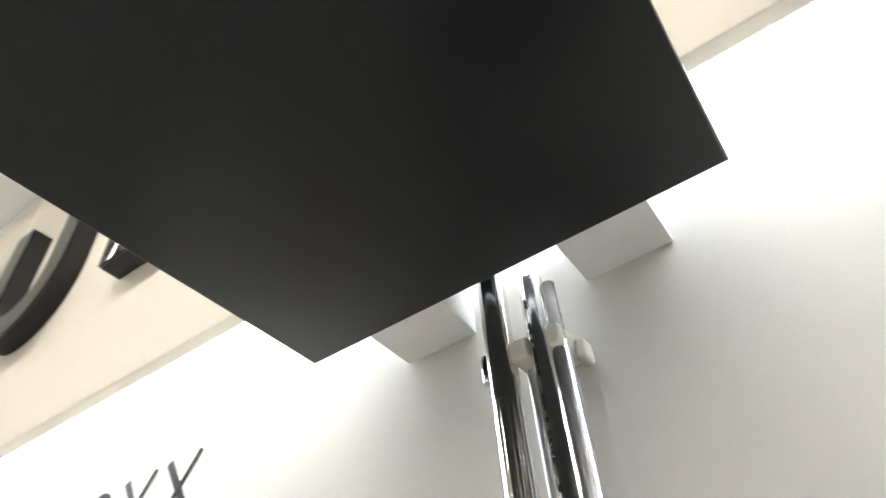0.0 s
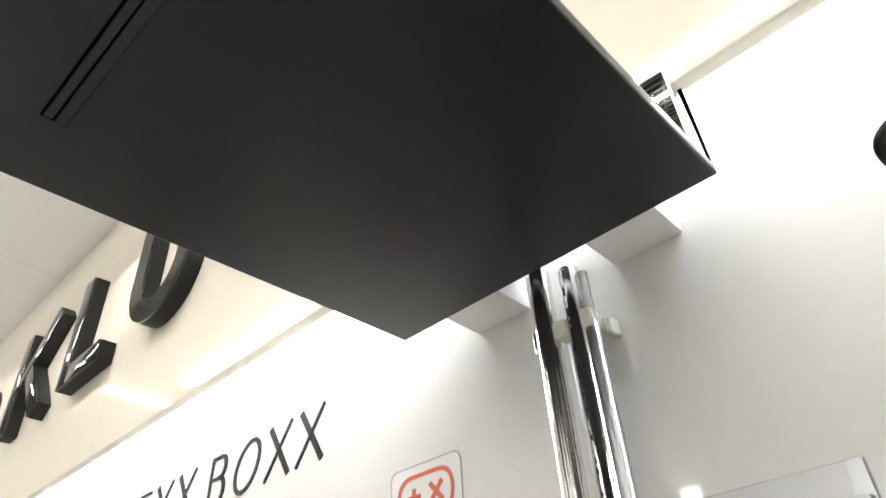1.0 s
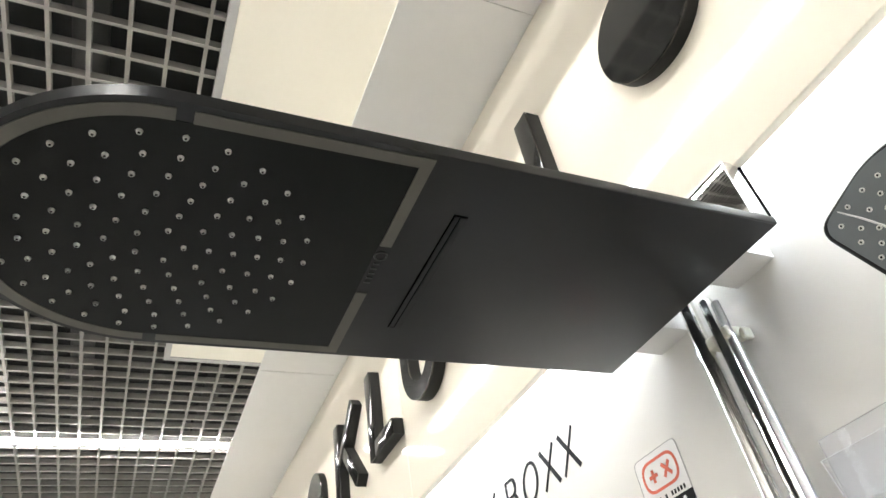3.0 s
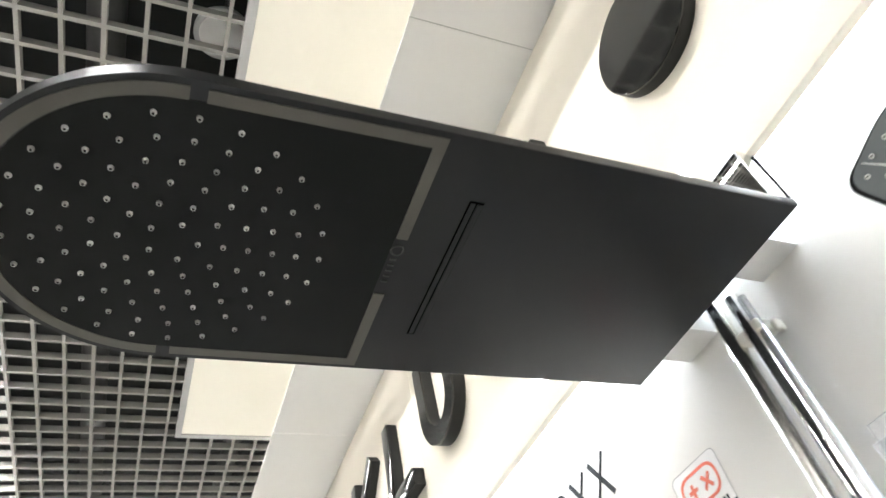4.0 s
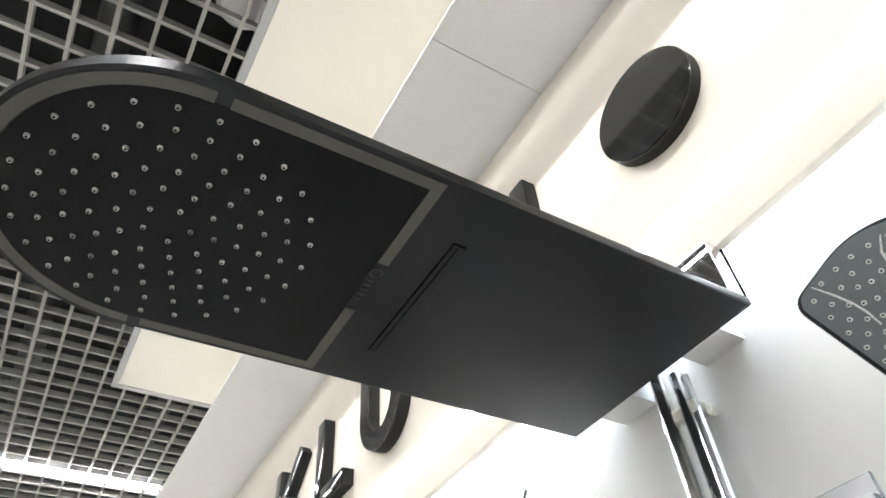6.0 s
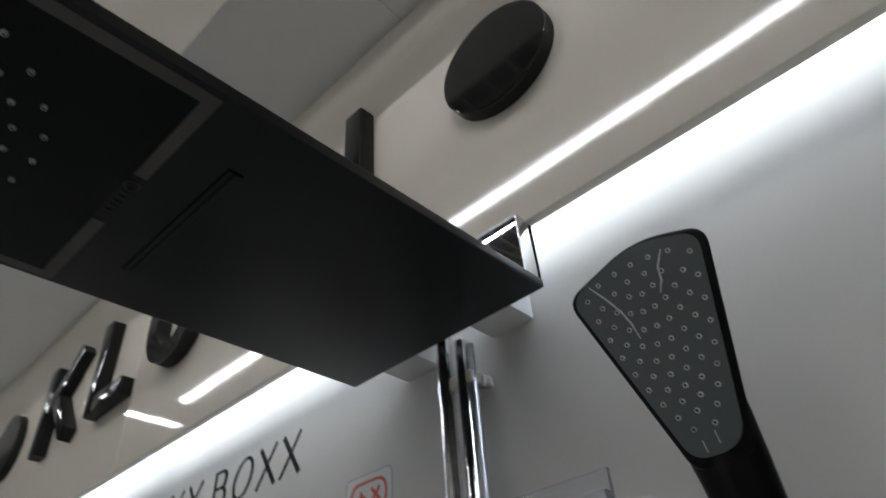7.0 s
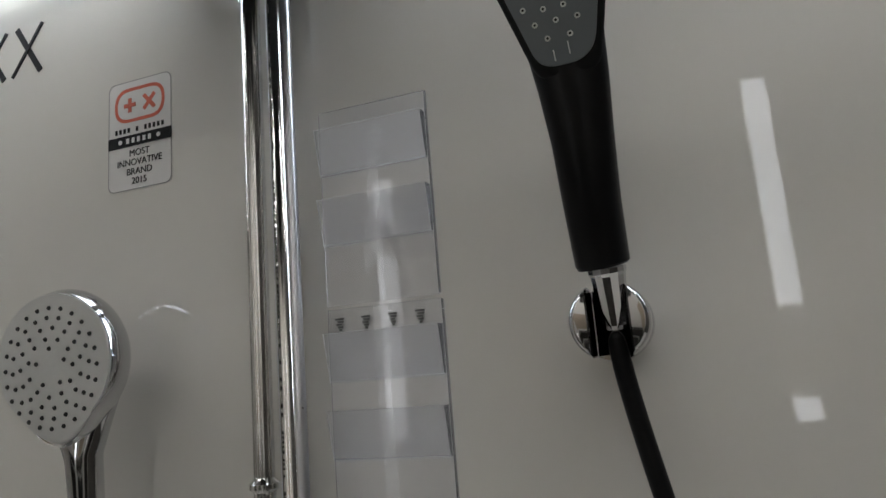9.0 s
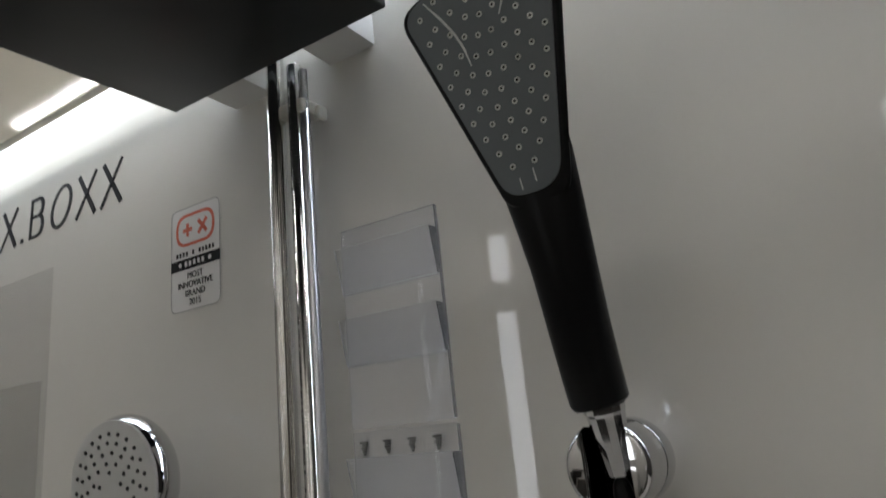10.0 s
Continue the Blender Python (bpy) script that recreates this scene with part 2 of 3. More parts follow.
def setting():
    part("wall_north", box(X0, X1, W, W + 0.1, 0, 2.36), M_WALL, smooth=False)
    tagged(bpy.data.objects["wall_north"], "glossy off-white glass-faced display wall", "wall", kind="structure")
    fascia = thing("fascia", "glossy cream lacquered fascia panels above the display wall", "fascia", kind="structure")
    x = -0.78 - 2.4 * 4
    while x < X1:
        part("panel", box(x + 0.0006, x + 2.3994, FRONT, BACK, F0, F1, 0.0012), M_FASCIA, fascia, smooth=False)
        # strip added behind the joint so that led light doesn't leak through
        part("joint_light_stop", box(x - 0.02, x + 0.02, BACK + 0.0002, BACK + 0.004, F0 + 0.01, F1 - 0.01), M_TRIM, fascia, smooth=False)
        x += 2.4
    soffit = thing("soffit", "pale grey glossy panels under the canopy", "soffit", kind="structure")
    x = -0.023 - 1.2 * 7
    while x < X1:
        part("panel", box(x + 0.0006, x + 1.1994, 0.066, 0.62, F1 + 0.002, F1 + 0.0045, 0.0008), M_SOFFIT, soffit, smooth=False)
        x += 1.2
    # unseen board added over the panels to block light at their joints
    part("light_stop", box(X0, X1, 0.072, 0.62, F1 + 0.0047, F1 + 0.02), M_TRIM, soffit, smooth=False)
    part("cove_top", box(X0, X1, BACK, W, 2.262, 2.275), M_WHITEBLK, fascia)
    led = thing("led_strip", "cool white led strip hidden behind the fascia's lower edge", "light strip", kind="structure")
    part("diffuser", box(X0 + 0.1, X1 - 0.1, 0.306, 0.336, 2.246, 2.2605), M_COVE, led)
    for name, b, m, words in (
        ("wall_upper", box(X0, X1, 0.62, 0.72, 2.3, 4.6), M_CREAM, "cream plaster wall above the canopy"),
        ("wall_south", box(X0, X1, Y0 - 0.1, Y0, 0, 4.6), M_FARWALL, "pale warm wall across the shop"),
        # closing wall out of view, made dark to shape the chrome's reflections
        ("wall_east", box(X1, X1 + 0.1, Y0 - 0.1, 0.72, 0, 4.6), M_DARKBOARD, "unseen side wall, made dark brown for contrast in the chrome"),
        ("wall_west", box(X0 - 0.1, X0, Y0 - 0.1, 0.72, 0, 4.6), M_FARWALL, "pale warm side wall of the shop"),
        ("floor", box(X0, X1, Y0, 0.72, -0.1, 0), M_FLOOR, "pale tiled shop floor"),
    ):
        tagged(part(name, b, m, smooth=False), words, name.split("_")[0], kind="structure")
    # ceiling: dark void, open-cell grid, cream strip along the wall
    tagged(part("ceiling_void", box(X0, X1, Y0, 0.72, 4.5, 4.6), M_VOID, smooth=False), "black painted slab above the open ceiling grid", "ceiling", kind="structure")
    EDGE, STOP = -0.116, -2.570
    bm = bmesh.new()
    pitch, k = 0.105, 0
    y = 0.55
    while y > Y0:
        w = 0.0064 if k % 10 == 0 else 0.0056
        box(X0, STOP if y > EDGE else X1, y - w, y + w, CEIL, CEIL + 0.03, bm=bm)
        y, k = y - pitch, k + 1
    x, k = X0, 0
    while x < X1:
        w = 0.0064 if k % 10 == 0 else 0.0056
        box(x - w, x + w, Y0, 0.6 if x < STOP else EDGE, CEIL, CEIL + 0.0297, bm=bm)
        x, k = x + pitch, k + 1
    tagged(part("ceiling_grid", bm, M_GRID, smooth=False), "light grey open-cell metal ceiling grid", "ceiling grid", kind="structure")
    tagged(part("ceiling_strip", box(STOP, X1, EDGE, 0.62, CEIL - 0.004, CEIL + 0.03), M_CREAM, smooth=False), "cream plasterboard strip beside the ceiling grid", "ceiling", kind="structure")
    bm = box(STOP - 0.03, X1, EDGE - 0.028, EDGE - 0.001, CEIL - 0.008, CEIL + 0.05)
    box(STOP - 0.03, STOP - 0.001, EDGE, 0.6, CEIL - 0.008, CEIL + 0.05, bm=bm)
    tagged(part("ceiling_trim", bm, M_TRIM, smooth=False), "grey metal edge angle of the ceiling grid", "trim", kind="structure")
    # services in the void
    for k, (ya, z, r) in enumerate(((-0.55, 3.95, 0.06), (-1.5, 4.05, 0.11), (0.2, 4.0, 0.05), (-2.6, 3.9, 0.07))):
        bm = lathe([(r, X0 + 0.2), (r, X1 - 0.2)], 14)
        bmesh.ops.transform(bm, matrix=Matrix.Translation((0, ya, z)) @ Matrix.Rotation(radians(90), 4, "Y"), verts=bm.verts)
        tagged(part("duct", bm, M_DUCT), "dusty dark pipe running above the ceiling grid", "pipe", "pipes above the ceiling grid")
        duct = bpy.data.objects["duct" if k == 0 else f"duct.{k:03d}"]
        for xh in range(-8, 4, 3):
            part("hanger", box(xh - 0.01, xh + 0.01, ya - 0.01, ya + 0.01, z + r * 0.9, 4.5), M_DUCT, duct, smooth=False)
    sp = thing("ceiling_speaker", "pale round speaker hung above the ceiling grid", "speaker", at=pose(-0.595, -0.197, 3.66))
    part("body", lathe([(0.078, 0.0), (0.082, 0.004), (0.082, 0.02), (0.06, 0.07), (0.03, 0.09)], 32), M_TRIM, sp)
    part("grille", lathe([(0.066, -0.0002), (0.064, -0.003), (0.02, -0.006)], 32), M_WHITEBLK, sp)
    part("hanger", lathe([(0.004, 0.0902), (0.004, 0.84)], 8), M_DUCT, sp)
    # display partition opposite, with upright light bars
    wall = thing("display_partition", "pale warm display partition with dark shelves and upright light bars", "partition", kind="structure")
    # made this tall to hide the added far lamps from the glossy wall
    part("board", box(-2.6, 2.0, -2.10, -2.0, 0, 3.05), M_FARWALL, wall, smooth=False)
    # unseen dark fittings, added to give the chrome something dark to reflect
    for xa, xb in ((-2.58, -1.0), (-0.72, 0.48), (0.78, 1.98)):
        part("cabinet", box(xa, xb, -1.998, -1.60, 0.0, 0.86, 0.004), M_DARKBOARD, wall, "dark base cabinet, unseen, added for contrast in the chrome", smooth=False)
        part("panel", box(xa + 0.1, xb - 0.1, -1.998, -1.975, 0.95, 1.30, 0.003), M_DARKBOARD, wall, "dark panel, unseen, added for contrast in the chrome", smooth=False)
    for xa, xb in ((-2.5, -1.1), (-0.7, 0.45), (0.8, 1.9)):
        part("shelf", box(xa, xb, -1.998, -1.72, 1.36, 1.40, 0.003), M_DARKBOARD, wall, smooth=False)
    # unseen beige boards, added for warm patches in the glossy wall's reflection
    for xa, xb, za, zb in ((-0.42, 0.08, 1.42, 2.2), (0.84, 1.16, 1.45, 2.35), (-1.5, -1.15, 1.5, 2.3)):
        part("reflected_board", box(xa, xb, -1.998, -1.97, za, zb, 0.003), M_BEIGE, wall, "warm beige board, unseen, added to vary the wall's reflections", smooth=False)
    for x, spans in ((-0.86, ((1.43, 2.20), (2.35, 2.54))), (0.672, ((1.43, 1.50), (1.83, 2.66)))):
        part("post", box(x - 0.05, x + 0.05, -1.998, -1.785, 0.0, 2.68, 0.004), M_FARWALL, wall, smooth=False)
        for za, zb in spans:
            part("light_bar", box(x - 0.037, x + 0.037, -1.7848, -1.75, za, zb, 0.003), M_BARLIGHT, wall, smooth=False)


def linear_lamp(x, y, length, along):
    lamp = thing("linear_lamp", "long white linear ceiling lamp, the far rows unseen and added as fill", "ceiling lamp", "linear lamps in the ceiling", at=pose(x, y, CEIL - 0.012, 0, 0, 0 if along == "x" else 90))
    h = length / 2
    part("housing", box(-h, h, -0.022, 0.022, 0.012, 0.07, 0.002), M_TRIM, lamp)
    part("diffuser", box(-h + 0.01, h - 0.01, -0.0155, 0.0155, -0.006, 0.0118, 0.003), M_LAMP, lamp)


setting()
linear_lamp(-0.35, -0.945, 5.7, "x")
linear_lamp(-3.53, -0.395, 1.41, "y")
# unseen repeat of this lamp, added for general light
linear_lamp(-6.6, -0.395, 1.41, "y")
# unseen far rows, added to fill the fascia's shaded upper band
linear_lamp(0.8, -3.7, 5.6, "x")
linear_lamp(0.8, -4.7, 5.6, "x")
linear_lamp(0.8, -5.6, 5.6, "x")


# ---- overhead shower ----
def overhead_shower():
    at = Matrix.Translation((0, 0.302, 2.100)) @ Matrix.Rotation(radians(0.419), 4, "Z") @ Matrix.Rotation(radians(0.861), 4, "X") @ Matrix.Rotation(radians(-0.059), 4, "Y")
    top = thing("overhead_shower", "long black wall-mounted overhead shower plate with rounded front", "shower head", at=at)
    H, STRAIGHT, THICK = 0.140, -0.5292, 0.011

    def outline(half, y0, steps=48):
        return [(half, y0), *((half * math.cos(a), STRAIGHT - half * math.sin(a)) for a in (math.pi * k / steps for k in range(steps + 1))), (-half, y0)]

    part("plate", slab(outline(H, 0.0), 0.0, THICK, 0.0022, 3), M_BLACK, top)
    part("spray_panel", slab(outline(0.1245, -0.3612), -0.0006, 0.002), M_GLOSSBLACK, top, "gloss black spray panel")
    # taupe bands round the spray panel, with gaps
    def band(pts_out, pts_in):
        bm = bmesh.new()
        a = [[bm.verts.new((x, y, z)) for x, y in line] for line in (pts_out, pts_in) for z in (-0.0009, 0.001)]
        n = len(pts_out)
        for r, s in ((0, 2), (2, 3), (3, 1), (1, 0)):
            for k in range(n - 1):
                bm.faces.new((a[r][k], a[r][k + 1], a[s][k + 1], a[s][k]))
        for k in (0, n - 1):
            bm.faces.new((a[0][k], a[2][k], a[3][k], a[1][k]))
        return part("border_band", bm, M_BAND, top, "taupe printed border band", smooth=False)

    OUT, IN = 0.1345, 0.1245
    arc = [math.pi * k / 40 for k in range(41)]
    band([(OUT * math.cos(a), STRAIGHT - 0.001 - OUT * math.sin(a)) for a in arc], [(IN * math.cos(a), STRAIGHT - 0.001 - IN * math.sin(a)) for a in arc])
    for s, stop in ((1, 0.033), (-1, -0.033)):
        band([(s * OUT, STRAIGHT + 0.010), (s * OUT, -0.3502), (stop, -0.3502)], [(s * IN, STRAIGHT + 0.010), (s * IN, -0.3602), (stop, -0.3602)])
    # maker's mark: a ring and plain strokes
    mark = [(0.006 * math.cos(a), 0.006 * math.sin(a)) for a in (2 * math.pi * k / 24 for k in range(24))]
    bm = ring_slab(mark, [(0.78 * x, 0.78 * y) for x, y in mark], -0.0010, 0.001)
    part("mark_ring", bm, M_MARK, top, at=pose(0.020, -0.3552, 0))
    for k in range(5):
        part("mark_bar", box(0.0085 - k * 0.0066, 0.0105 - k * 0.0066, -0.3582, -0.3527, -0.0010, 0.001), M_MARK, top, smooth=False)
    # cascade outlet
    # black strip laid on in place of the shade in a recessed slot
    part("outlet_gap", box(-0.0825, 0.0825, -0.3130, -0.3000, -0.0003, 0.001), M_GROOVE, top, smooth=False)
    part("outlet_bar", box(-0.0812, 0.0806, -0.3113, -0.3072, -0.0008, 0.001, 0.0003), M_BLACK, top, smooth=False)
    part("outlet_bar", box(-0.0818, 0.0800, -0.3057, -0.3004, -0.0008, 0.001, 0.0003), M_BLACK, top, smooth=False)
    # nozzles in rings of five times the ring's number
    nozzle = part("nozzle", lathe([(0.0022, 0.001), (0.0022, -0.0008), (0.0019, -0.0021), (0.0012, -0.0024), (0.0008, -0.0016)], 12), M_RUBBER, top).data
    # black dot in place of the shade in the nozzle's hole
    pit = part("opening", lathe([(0.0009, -0.0017), (0.0009, -0.00245)], 8), M_GROOVE, bpy.data.objects["nozzle"]).data
    first = True
    for ring, (r, n) in enumerate(((0.0187, 5), (0.0374, 10), (0.0561, 15), (0.0749, 20), (0.0937, 25), (0.1124, 25))):
        for k in range(n):
            a = 2 * math.pi * k / n + math.pi / 2
            m = pose(r * math.cos(a), STRAIGHT + r * math.sin(a), -0.0005, random.uniform(-3, 3), random.uniform(-3, 3))
            if first:
                bpy.data.objects["nozzle"].matrix_basis, first = m, False
            else:
                shared("opening", pit, shared("nozzle", nozzle, top, m), Matrix.Identity(4))
    # mount on top of the plate
    part("housing", box(-0.1392, 0.1392, -0.0252, -0.0036, THICK, 0.0812, 0.0006), M_CHROME, top, "mirror-polished chrome housing")
    rim = [(-0.1390, THICK + 0.0002), (0.1390, THICK + 0.0002), (0.1390, 0.0810), (-0.1390, 0.0810)]
    inner = [(-0.1374, THICK + 0.0010), (0.1374, THICK + 0.0010), (0.1374, 0.0794), (-0.1374, 0.0794)]
    part("housing_rim", upright(ring_slab(rim, inner, 0.0253, 0.0258)), M_SATIN, top, "bright satin rim", smooth=False)
    part("gasket", box(-0.1400, 0.1400, -0.0033, -0.0014, THICK, 0.0815), M_GROOVE, top, "thin black gasket", smooth=False)
    for s in (-1, 1):
        part("mount_block", box(s * 0.0675 - 0.0275, s * 0.0675 + 0.0275, 0.0002, 0.043, 0.0035, 0.075, 0.0008), M_WHITEBLK, top, "white mounting block", at=(at.inverted() @ Matrix.Translation((0, 0.302, 2.100))))
    return top


overhead_shower()


# ---- black hand shower, its bracket and hose ----
def black_hand_shower(dx=0.0, dz=0.0):
    v = Vector((0, -0.24, 0.971)).normalized()
    u = Vector((1, 0, 0))
    n = u.cross(v)
    at = Matrix((( u.x, v.x, n.x, 0.272 + dx), (u.y, v.y, n.y, 0.233), (u.z, v.z, n.z, 1.895 + dz), (0, 0, 0, 1)))
    sh = thing("hand_shower", "black hand shower with a slate grey triangular spray face", "hand shower", "black hand showers in wall brackets", at=at)
    FACE = [(-0.0535, 0.112, 0.013), (0.005, 0.1310, 0.10), (0.0500, 0.116, 0.014), (0.0245, -0.0185, 0.021), (-0.0100, -0.0185, 0.016)]
    RIM = [(-0.0590, 0.1145, 0.015), (0.006, 0.1345, 0.10), (0.0560, 0.1190, 0.016), (0.0277, -0.026, 0.015), (-0.0126, -0.026, 0.015)]
    rim = rounded(RIM, 10)
    part("head", loft([(inset(rim, d), z) for d, z in ((0.020, -0.0190), (0.013, -0.0175), (0.0080, -0.0140), (0.0040, -0.0098), (0.0010, -0.0058), (0.0003, -0.0035), (0.0012, -0.0016), (0.0026, -0.0006), (0.0040, -0.0004))]), M_BLACKPLASTIC, sh)
    face = rounded(FACE, 10)
    part("spray_face", slab(face, -0.003, 0.0006, 0.0006, 2), M_GREYFACE, sh, "slate grey spray face")
    back = [(0.003, 0.085, -0.010), (0.0045, 0.05, -0.0115), (0.0055, 0.02, -0.0115), (0.0060, 0.0, -0.0115), (0.0076, -0.03, -0.0118), (0.0080, -0.065, -0.0145), (0.0076, -0.105, -0.0172), (0.0084, -0.1475, -0.019), (0.0086, -0.150, -0.019)]
    part("handle", sweep(back, [0.018, 0.024, 0.0256, 0.0258, 0.0232, 0.0205, 0.0190, 0.0180, 0.0165], 28, [0.25, 0.30, 0.36, 0.42, 0.52, 0.72, 0.91, 1, 1]), M_BLACKPLASTIC, sh)
    part("connector", sweep([(0.0103, -0.1505, -0.019), (0.0103, -0.154, -0.019), (0.0105, -0.156, -0.019), (0.0108, -0.189, -0.0195), (0.0108, -0.192, -0.0195)], [0.0128, 0.0128, 0.0118, 0.0086, 0.0080], 14), M_CHROME, sh, "chrome connector", smooth=False)
    # nozzles in bowed rows of two to ten, and a small fan above them
    spots = []
    for row in range(9):
        k = row / 8
        for q in range(row + 2):
            s = 2 * q / (row + 1) - 1
            spots.append((0.0047 - 0.0031 * k - 0.0015 * k * k + s * (0.0071 + 0.0526 * k - 0.0191 * k * k), 0.002 + 0.0556 * k + 0.0238 * k * k + s * s * (-0.0028 + 0.0186 * k + 0.0083 * k * k)))
    for q in range(7):
        s = q / 3 - 1
        spots.append((-0.0006 + 0.0280 * s, 0.0933 + 0.0196 * s * s))
    spots += [(-0.0141, 0.1152), (-0.0072, 0.1057), (0.0064, 0.1057), (0.0131, 0.1152), (-0.0006, 0.1160)]
    ring = lathe([(0.0019, 0.0004), (0.0019, 0.0012), (0.0015, 0.0015), (0.0009, 0.0015), (0.0008, 0.0007)], 10)
    nozzle = part("nozzle", ring, M_RUBBER, sh)
    # black dot painted in for the hole's shade
    pit = part("opening", lathe([(0.00085, 0.0009), (0.00085, 0.00125)], 8), M_GROOVE, nozzle)
    first = True
    for x, y in spots:
        if first:
            nozzle.matrix_basis, first = pose(x, y, 0), False
        else:
            shared("opening", pit.data, shared("nozzle", nozzle.data, sh, pose(x, y, 0)), Matrix.Identity(4))
    # pale scuffs on the face
    for pts in (((-0.036, 0.1149), (-0.0264, 0.1004), (-0.0198, 0.0888), (-0.0156, 0.0775), (-0.0133, 0.0656)), ((0.0233, 0.1166), (0.0167, 0.106), (0.0156, 0.0965), (0.0114, 0.0885)), ((0.0005, -0.0155), (0.0, -0.0085)), ((0.010, -0.013), (0.0095, -0.005))):
        part("scuff", sweep([(x, y, 0.0006) for x, y in pts], [0.0004] + [0.0008] * (len(pts) - 2) + [0.0004], 6), M_SCRATCH, sh, "pale scuff mark")
    # hose
    ex, ey, ez = 0.282 + dx, 0.2955, 1.7135 + dz
    path = [(ex, ey, ez), (ex + 0.002, ey + 0.003, ez - 0.03), (ex + 0.012, ey + 0.006, ez - 0.085), (ex + 0.03, ey + 0.004, ez - 0.17), (ex + 0.05, ey - 0.01, ez - 0.30), (ex + 0.03, ey - 0.02, ez - 0.45), (ex - 0.03, ey, ez - 0.52), (ex - 0.08, ey + 0.03, ez - 0.45)]
    hose = tagged(part("shower_hose", sweep(path, [0.0068] * len(path), 14), M_BLACKPLASTIC), "smooth black hose hanging from the hand shower", "hose", "hoses of the black hand showers")
    smooth_hose = hose.modifiers.new("curve", "SUBSURF")
    smooth_hose.levels = smooth_hose.render_levels = 2
    # bracket
    br = thing("wall_bracket", "round polished chrome wall bracket holding the hand shower", "bracket", "chrome wall brackets", at=pose(0.280 + dx, W, 1.718 + dz))
    part("base", lathe([(0.0235, 0.0), (0.0240, -0.004), (0.0262, -0.010), (0.0268, -0.014), (0.0268, -0.026), (0.0262, -0.028)], 40, "Y"), M_CHROME, br)
    for s in (-1, 1):
        cheek = []
        for k in range(13):
            a = radians(-62 + 124 * k / 12)
            cheek.append((s * (0.0265 * math.cos(a)), 0.0265 * math.sin(a)))
        bm = upright(slab(cheek, 0.0282, 0.0615, 0.0036, 5))
        for vert in bm.verts:   # the front bows out a little
            if vert.co.y < -0.055:
                vert.co.y -= 0.004 * (1 - (vert.co.x ** 2 + vert.co.z ** 2) / 0.0265 ** 2)
        part("cheek", bm, M_CHROME, br)
    # black plate in place of the shade between the cheeks
    part("slot", box(-0.0122, 0.0122, -0.0300, -0.0283, -0.0222, 0.0222, 0.0004), M_GROOVE, br, "black slot", smooth=False)
    return sh


black_hand_shower()
black_hand_shower(0.298, 0.042)


# ---- chrome hand shower ----
def chrome_hand_shower():
    u = Vector((0.996, 0.09, 0)).normalized()
    v = Vector((0.02, -0.06, 1.0)).normalized()
    n = u.cross(v)
    v = n.cross(u)
    at = Matrix(((u.x, v.x, n.x, -0.1875), (u.y, v.y, n.y, 0.273), (u.z, v.z, n.z, 1.7325), (0, 0, 0, 1))) @ Matrix.Scale(1.10, 4)
    sh = thing("hand_shower", "round polished chrome hand shower with a pale grey spray face", "hand shower", at=at)

    def drop(r, tip, cx=-0.002, cy=-0.003):
        pts = []
        for k in range(61):
            a = radians(-52 + 284 * k / 60)
            pts.append((cx + r * math.cos(a), cy + r * math.sin(a)))
        e, s = Vector(pts[-1]), Vector(pts[0])
        for k in range(1, 10):
            t = k / 10
            c = Vector((cx + 0.006, tip - 0.012))
            pts.append((1 - t) ** 2 * e + 2 * t * (1 - t) * c + t * t * s)
        return pts

    rim = drop(0.0572, -0.085)
    part("head", loft([(inset(rim, d), z) for d, z in ((0.030, -0.0330), (0.020, -0.0315), (0.011, -0.0280), (0.005, -0.0230), (0.0012, -0.0170), (0.0, -0.0120), (0.0004, -0.0080), (0.0018, -0.0040), (0.0030, -0.0010), (0.0036, 0.0002), (0.0046, -0.0002))]), M_CHROME, sh)
    part("spray_face", slab(drop(0.0530, -0.0765), -0.004, 0.0022, 0.0020, 4), M_SHFACE, sh, "pale grey spray face")
    back = [(0.002, 0.02, -0.018), (0.004, -0.02, -0.024), (0.006, -0.055, -0.018), (0.009, -0.08, -0.015), (0.0115, -0.115, -0.014), (0.014, -0.16, -0.014), (0.016, -0.21, -0.014)]
    part("handle", sweep(back, [0.025, 0.040, 0.026, 0.0150, 0.0135, 0.0130, 0.0125], 28, [0.3, 0.35, 0.55, 0.85, 0.9, 0.95, 1]), M_CHROME, sh)
    nozzle = part("nozzle", lathe([(0.0019, 0.001), (0.0019, 0.0022), (0.0013, 0.0032)], 10), M_DARKRUB, sh)
    first = True
    for r, n, off in ((0.0140, 5, 0.3), (0.0212, 11, 0.1), (0.0290, 15, 0.5), (0.0365, 20, 0.2), (0.0435, 24, 0.0)):
        for k in range(n):
            a = 2 * math.pi * (k + off) / n
            m = pose(-0.004 + r * math.cos(a), -0.008 + 1.08 * r * math.sin(a), 0)
            if first:
                nozzle.matrix_basis, first = m, False
            else:
                shared("nozzle", nozzle.data, sh, m)
    part("scuff", sweep([(-0.046, 0.006, 0.0016), (-0.040, -0.004, 0.0016), (-0.036, -0.016, 0.0016)], [0.0003, 0.0006, 0.0003], 6), M_SCRATCH, sh, "pale scuff mark")
    br = thing("wall_bracket", "round polished chrome wall bracket holding the hand shower", "bracket", "chrome wall brackets", at=pose(-0.178, W, 1.515))
    part("base", lathe([(0.029, 0.0), (0.029, -0.004), (0.027, -0.006), (0.0265, -0.030)], 32, "Y"), M_CHROME, br)
    part("socket", lathe([(0.0175, -0.015), (0.0195, 0.02)], 24), M_CHROME, br, at=pose(0.0, -0.047, 0))


chrome_hand_shower()


